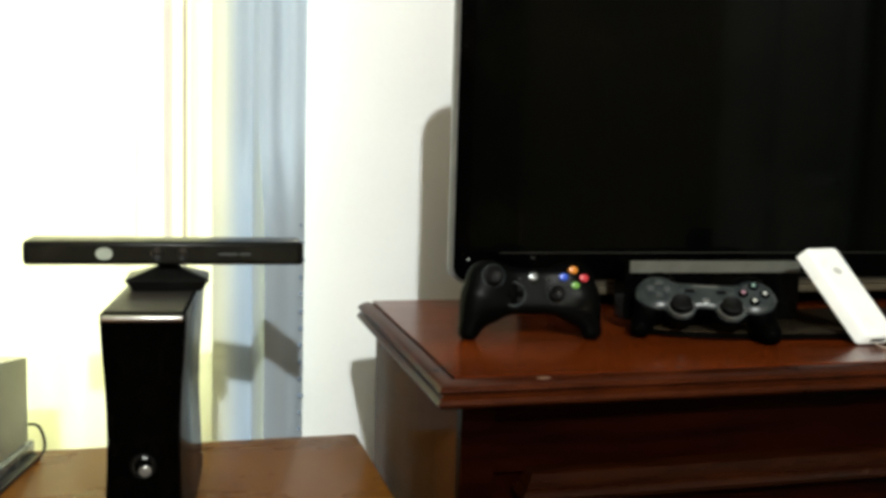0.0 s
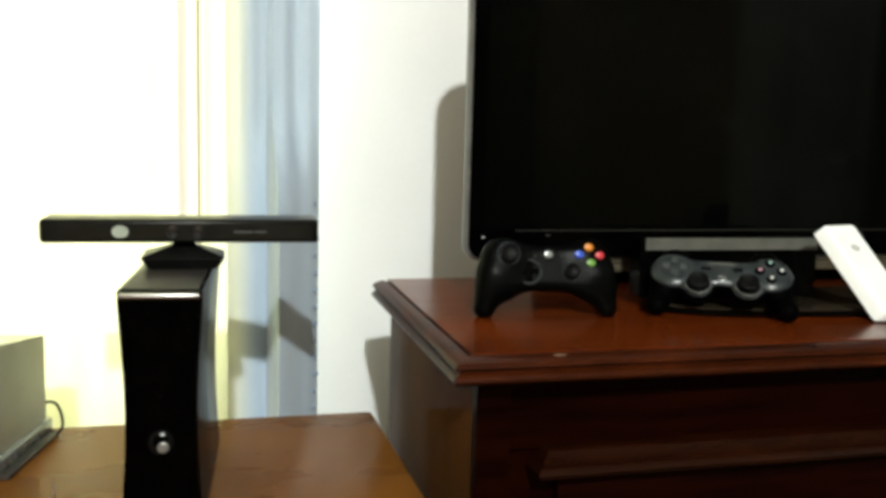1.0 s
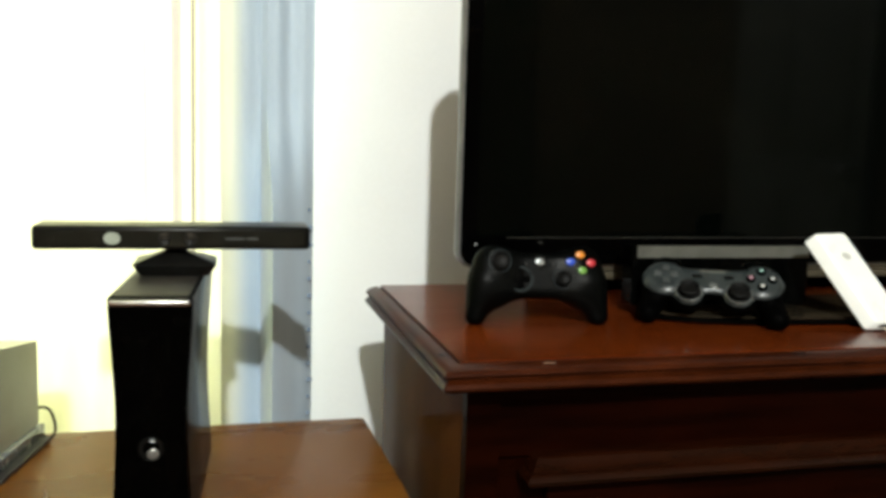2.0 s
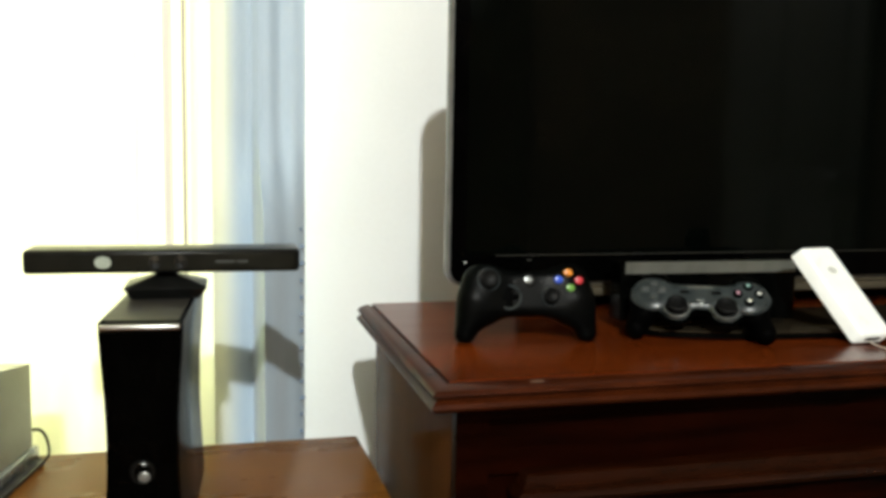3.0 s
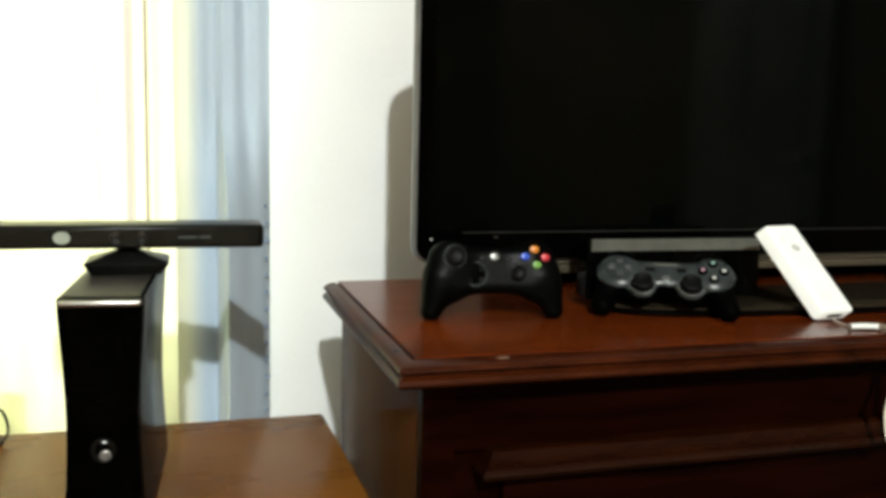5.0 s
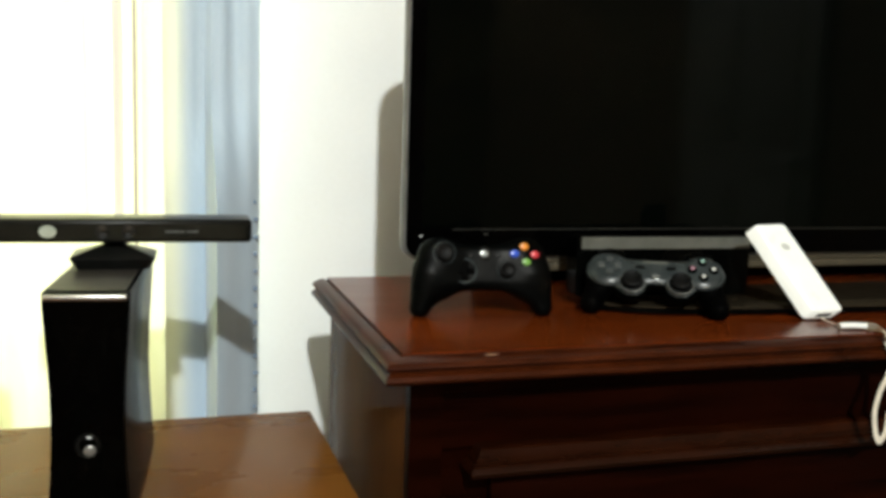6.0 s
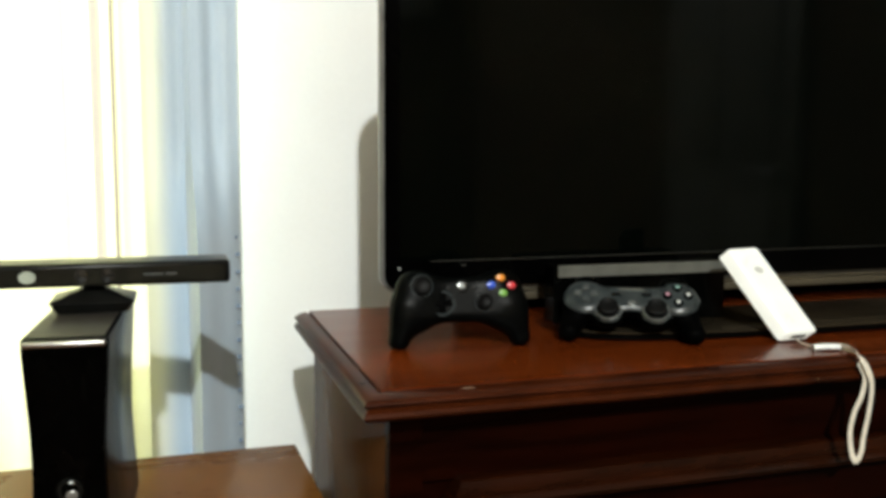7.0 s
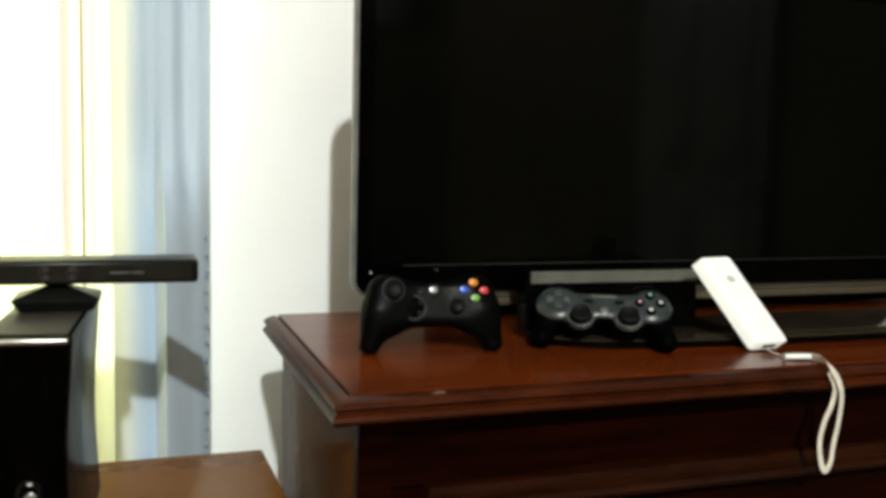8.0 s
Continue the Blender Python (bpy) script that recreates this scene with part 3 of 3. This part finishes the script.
for k, (x, w) in enumerate(((0.062, 0.010), (0.080, 0.006))):
    part("lettering", box((x - w, -0.0296, 0.0380), (x + w, -0.0286, 0.0402)), KEYGREY, bar, "faint grey lettering bar" if k == 0 else "", False)


# ---- gamepads ----
def stick(parent, u, v, n0, r, ring_material, name="thumbstick"):
    base = part(name, lathe(((r * 1.25, 0.0), (r * 1.28, 0.0018), (r * 1.22, 0.0024), (r * 1.16, 0.0020), (r * 1.13, 0.0004)), (0, 0, 1), (u, v, n0), 28), ring_material, parent)
    part("cap", lathe(((r * 0.42, 0.0), (r * 0.42, 0.006), (r * 0.92, 0.0075), (r * 0.97, 0.0095), (r * 0.82, 0.0102), (r * 0.6, 0.0088), (0, 0.0086)), (0, 0, 1), (u, v, n0), 28), RUBBER, base, "domed black thumb cap")
    part("well", lathe(((r * 1.15, 0.0008), (r * 0.8, 0.0006), (0, 0.0006)), (0, 0, 1), (u, v, n0), 28), RUBBER, base)
    return base


def knob(parent, name, u, v, n0, r, high, material, label="", squash=1.0):
    return part(name, lathe(((r, 0), (r, high * 0.6), (r * 0.8, high * 0.92), (r * 0.35, high), (0, high)), (0, 0, 1), (u, v, n0), 20, squash), material, parent, label)


def gamepad_a(m):
    pad = thing("gamepad", m, "matte black gamepad with coloured buttons, standing on its grips", "gamepad", "gamepads")

    def field(P):
        d = soft_box(P, (0, 0.0075, 0), (0.054, 0.0270, 0.0125), 0.010)
        for s in (-1, 1):
            d = soft_min(d, blob(P, (s * 0.0510, 0.018, 0.001), (0.0260, 0.0255, 0.0155)), 0.010)
            d = soft_min(d, blob(P, (s * 0.0560, -0.010, -0.001), (0.0240, 0.0220, 0.0150)), 0.012)
            d = soft_min(d, capsule(P, (s * 0.0620, 0.000, -0.002), (s * 0.0728, -0.0375, -0.006), 0.0180, 0.0128), 0.010)
        return soft_min(-soft_min(-d, blob(P, (0, 0.050, 0), (0.020, 0.0135, 0.05)), 0.006), d + 0.004, 0.001)

    part("shell", shell(field, (-0.09, -0.056, -0.026), (0.09, 0.052, 0.024), 0.0026), PADBLACK, pad)
    stick(pad, -0.0470, 0.0230, 0.0148, 0.0108, PALE_BLACK)
    stick(pad, 0.0265, 0.0030, 0.0118, 0.0090, PALE_BLACK)
    dish = part("direction_pad", lathe(((0.0150, -0.001), (0.0150, 0.0012), (0.0135, 0.0018), (0.012, 0.0006), (0, 0.0002)), (0, 0, 1), (-0.0225, 0.0025, 0.0118), 28), PALE_BLACK, pad)
    cross = box((-0.0335, -0.0012, 0.0118), (-0.0115, 0.0062, 0.0140), 0.0010, 3)
    box((-0.0262, -0.0085, 0.0118), (-0.0188, 0.0135, 0.0141), 0.0010, 3, bm=cross)
    part("cross", cross, GRIP, dish)
    for name, u, v, mat in (("button", 0.0475, 0.0305, AMBER), ("button", 0.0358, 0.0222, BLUEB), ("button", 0.0600, 0.0212, RED), ("button", 0.0495, 0.0125, GREEN)):
        word = {AMBER: "amber", BLUEB: "blue", RED: "red", GREEN: "green"}[mat]
        knob(pad, name, u, v, 0.0135, 0.0056, 0.0050, mat, f"glossy {word} domed button", 0.85)
    guide = knob(pad, "guide_button", 0.0015, 0.0220, 0.0112, 0.0080, 0.0022, SATIN)
    knob(guide, "guide_mark", 0.0008, 0.0226, 0.0132, 0.0050, 0.0008, SILVER_DARK, "bright silver guide mark", 0.8)
    knob(pad, "small_button", -0.0150, 0.0200, 0.0116, 0.0028, 0.0016, SATIN, "", 0.7)
    knob(pad, "small_button", 0.0170, 0.0200, 0.0116, 0.0028, 0.0016, SATIN, "", 0.7)
    for s in (-1, 1):
        part("trigger", shell(lambda P: blob(P, (s * 0.048, 0.036, -0.010), (0.016, 0.010, 0.011)), (s * 0.048 - 0.02, 0.022, -0.024), (s * 0.048 + 0.02, 0.05, 0.004), 0.0025), PIANO, pad)
    return pad


def gamepad_b(m):
    pad = thing("gamepad", m, "glossy black gamepad with two low thumbsticks, propped up", "gamepad", "gamepads")

    def field(P):
        d = soft_box(P, (0, 0.0065, 0), (0.050, 0.019, 0.0100), 0.008)
        for s in (-1, 1):
            d = soft_min(d, blob(P, (s * 0.0550, 0.0065, 0.001), (0.0290, 0.0250, 0.0135)), 0.008)
            d = soft_min(d, blob(P, (s * 0.0285, -0.015, 0.000), (0.0190, 0.0175, 0.0115)), 0.006)
            d = soft_min(d, capsule(P, (s * 0.0655, -0.004, -0.014), (s * 0.0745, -0.0340, -0.0080), 0.0165, 0.0130), 0.006)
        return d

    part("shell", shell(field, (-0.096, -0.066, -0.032), (0.096, 0.046, 0.022), 0.0026), GRIP, pad)
    def face(P):
        d = soft_box(P, (0, 0.0065, 0), (0.050, 0.019, 0.0104), 0.008)
        for s in (-1, 1):
            d = soft_min(d, blob(P, (s * 0.0550, 0.0065, 0.001), (0.0280, 0.0245, 0.0138)), 0.005)
            d = soft_min(d, blob(P, (s * 0.0285, -0.015, 0.000), (0.0185, 0.0170, 0.0118)), 0.004)
        return d

    part("face_plate", shell(lambda P: np.maximum(face(P) - 0.0009, 0.0060 - P[..., 2]), (-0.096, -0.040, 0.0), (0.096, 0.046, 0.022), 0.0022), PALE_BLACK, pad, "glossy charcoal face")
    for s in (-1, 1):
        disc = part("face_disc", lathe(((0.0250, -0.002), (0.0248, 0.0004), (0.0236, 0.0016), (0.0212, 0.0032), (0.0180, 0.0047), (0.0120, 0.0058), (0, 0.0062)), (0, 0, 1), (s * 0.0550, 0.0065, 0.0098), 36), PALE_BLACK, pad, "glossy dark round field")
        stick(pad, s * 0.0285, -0.0150, 0.0118, 0.0122, SILVER_DARK)
        part("shoulder_button", shell(lambda P: blob(P, (s * 0.0530, 0.0335, 0.000), (0.0190, 0.0110, 0.0120)), (s * 0.0530 - 0.022, 0.0205, -0.014), (s * 0.0530 + 0.022, 0.047, 0.015), 0.0025), PIANO, pad)
    for a in range(4):
        du, dv = 0.0098 * math.cos(a * math.pi / 2), 0.0098 * math.sin(a * math.pi / 2)
        part("direction_key", slab(0.0042, 0.0042, 0.0026, 0.0014, 0.0006, "xy", (-0.0550 + du, 0.0065 + dv, 0.0156)), KEYGREY, pad)
        mat = (GREY, TEAL, PINK, GREY)[a]
        key = knob(pad, "button", 0.0550 + du * 1.25, 0.0065 + dv * 1.2, 0.0148, 0.0056, 0.0040, PIANO)
        knob(key, "symbol", 0.0550 + du * 1.25, 0.0065 + dv * 1.2, 0.0187, 0.0026, 0.0005, mat, f"small {('grey', 'teal', 'pink', 'grey')[a]} symbol")
    knob(pad, "guide_button", 0.0, -0.0040, 0.0108, 0.0050, 0.0024, SILVER_DARK, "round silver guide button")
    for s in (-1, 1):
        part("small_button", slab(0.0055, 0.0024, 0.0022, 0.001, 0.0005, "xy", (s * 0.0185, 0.0100, 0.0106)), RUBBER, pad)
    part("lettering", slab(0.0150, 0.0018, 0.0006, 0.0004, 0.0002, "xy", (0, 0.0185, 0.0107)), SILVER, pad, "pale lettering bar")
    return pad


gamepad_a(pose(0.5515, 0.932, 0.9155, 74, 0, -7))
gamepad_b(pose(0.7640, 0.9060, 0.9085, 41, 0, -25))


# ---- white remote with its strap ----
top_mid, low_mid = Vector((0.9150, 0.898, 0.978)), Vector((0.9610, 0.834, 0.8800))
remote = thing("remote_control", Matrix.Translation((top_mid + low_mid) / 2), "white oblong game remote leaning against the player", "remote")
along, across, inward = (top_mid - low_mid) / 2, Vector((1, -0.10, 0.04)), Vector((-0.36, 0.30, -0.42))


def remote_mesh(bm):
    """Leans a mesh of the remote (x across, y along in halves, z out of its face)."""
    for v in bm.verts:
        v.co = across * v.co.x + along * v.co.y - inward * v.co.z
    return bm


rings = []
for z, s in ((-0.0290, 0.004), (-0.0275, 0.0015), (-0.0250, 0.0), (-0.0030, 0.0), (-0.0010, 0.0010), (0.0, 0.0028)):
    rings.append([(x, y / 0.0653, z) for x, y in round_rect(0.0198 - s, 0.0653 - s, 0.004, 5)])
part("case", remote_mesh(loft(rings)), WHITE, remote)
disc = [[(r * math.cos(k * math.pi / 12), 0.46 + r / 0.0653 * math.sin(k * math.pi / 12), z) for k in range(24)] for r, z in ((0.0052, 0), (0.0052, 0.0006), (0.0042, 0.0009))]
part("round_key", remote_mesh(loft(disc)), GREY, remote, "round pale grey key")
part("socket", remote_mesh(box((-0.0085, -1.012, -0.0175), (0.0085, -0.98, -0.0095), 0.0)), RUBBER, remote, "dark connector socket", False)
strap = thing("wrist_strap", pose(0, 0, 0), "off-white fabric wrist strap hanging over the edge", "strap")
part("cord", sweep(glide([(0.955, 0.842, 0.871), (0.953, 0.828, 0.8690), (0.952, 0.810, 0.8685), (0.948, 0.797, 0.8690)]), 0.0011, 0.0009, (0, 0, 1)), TAPE, strap, "thin brownish cord")
part("clasp", sweep(glide([(0.944, 0.795, 0.8705), (0.962, 0.789, 0.8715), (0.980, 0.785, 0.8705)], 5), 0.0052, 0.0035, (0, 0, 1), 10), WHITE, strap, "white plastic clasp")
LOOP = [(0.974, 0.786, 0.871), (0.9662, 0.7558, 0.8739), (0.9638, 0.7358, 0.866), (0.9734, 0.7319, 0.8429), (0.9758, 0.7348, 0.8122), (0.9715, 0.7367, 0.7786), (0.9686, 0.7358, 0.7604),
        (0.961, 0.7348, 0.7512), (0.9533, 0.7338, 0.7613), (0.9504, 0.7348, 0.7853), (0.9562, 0.7358, 0.8084), (0.9648, 0.7358, 0.8266), (0.9691, 0.7372, 0.8468), (0.9629, 0.7406, 0.864)]
part("tape", sweep(glide(LOOP, 8), 0.0042, 0.0009, (0.25, -1, 0.1)), TAPE, strap)


# ---- small white box at the edge of the desk ----
unit = thing("desktop_unit", pose(-0.034, 1.067, 0.693, 0, 0, -12), "small glossy pale grey box with a white-framed dark front", "monitor")
rings = []
for y, top in ((-0.092, 0.1440), (-0.090, 0.1460), (0.064, 0.1260), (0.066, 0.1240)):
    s = 0.002 if y in (-0.092, 0.066) else 0
    rings.append([(-0.240 + s, y, 0.016), (-s, y, 0.016), (-s, y, top), (-0.240 + s, y, top)])
part("case", loft(rings), PALE, unit)
frame_bar = bmesh.new()
for lo, hi in (((-0.240, -0.098, 0.006), (0.001, -0.090, 0.024)), ((-0.240, -0.098, 0.132), (0.001, -0.090, 0.148)), ((-0.013, -0.098, 0.024), (0.001, -0.090, 0.132)), ((-0.240, -0.098, 0.024), (-0.222, -0.090, 0.132))):
    box(lo, hi, 0.0015, 2, frame_bar)
part("front_frame", frame_bar, WHITE, unit, "white front frame")
part("front_glass", box((-0.223, -0.0945, 0.023), (-0.012, -0.0922, 0.133)), SCREEN, unit, "dark front panel", False)
part("base_trim", box((-0.235, -0.089, 0.0055), (0.006, 0.070, 0.0215), 0.003, 3), SILVER_DARK, unit, "silver base")
# Dark slab reaching past the case imitates the box's shadow on the desk.
part("foot", box((-0.225, -0.088, 0.0), (0.016, 0.060, 0.006), 0.001, 1), TOPGREY, unit, "broad dark slab in place of the box's shadow")
cable = thing("cable", pose(0, 0, 0), "thin black cable looping behind the grey box", "cable")
part("wire", sweep(glide([(-0.036, 1.152, 0.716), (-0.024, 1.148, 0.729), (-0.012, 1.144, 0.729), (-0.005, 1.140, 0.718), (-0.003, 1.138, 0.702), (-0.008, 1.130, 0.6955), (-0.02, 1.142, 0.6955)]), 0.0018, 0.0018, (0.1, -1, 0.05)), RUBBER, cable)
wire = thing("cable", pose(0, 0, 0), "thin pale cable lying curved on the desk", "cable")
part("wire", sweep(glide([(-0.07, 0.845, 0.6942), (-0.03, 0.858, 0.6942), (0.000, 0.885, 0.6942), (0.014, 0.920, 0.6942), (0.010, 0.955, 0.6942)]), 0.0012, 0.0012, (0, 0, 1)), SPOT, wire)
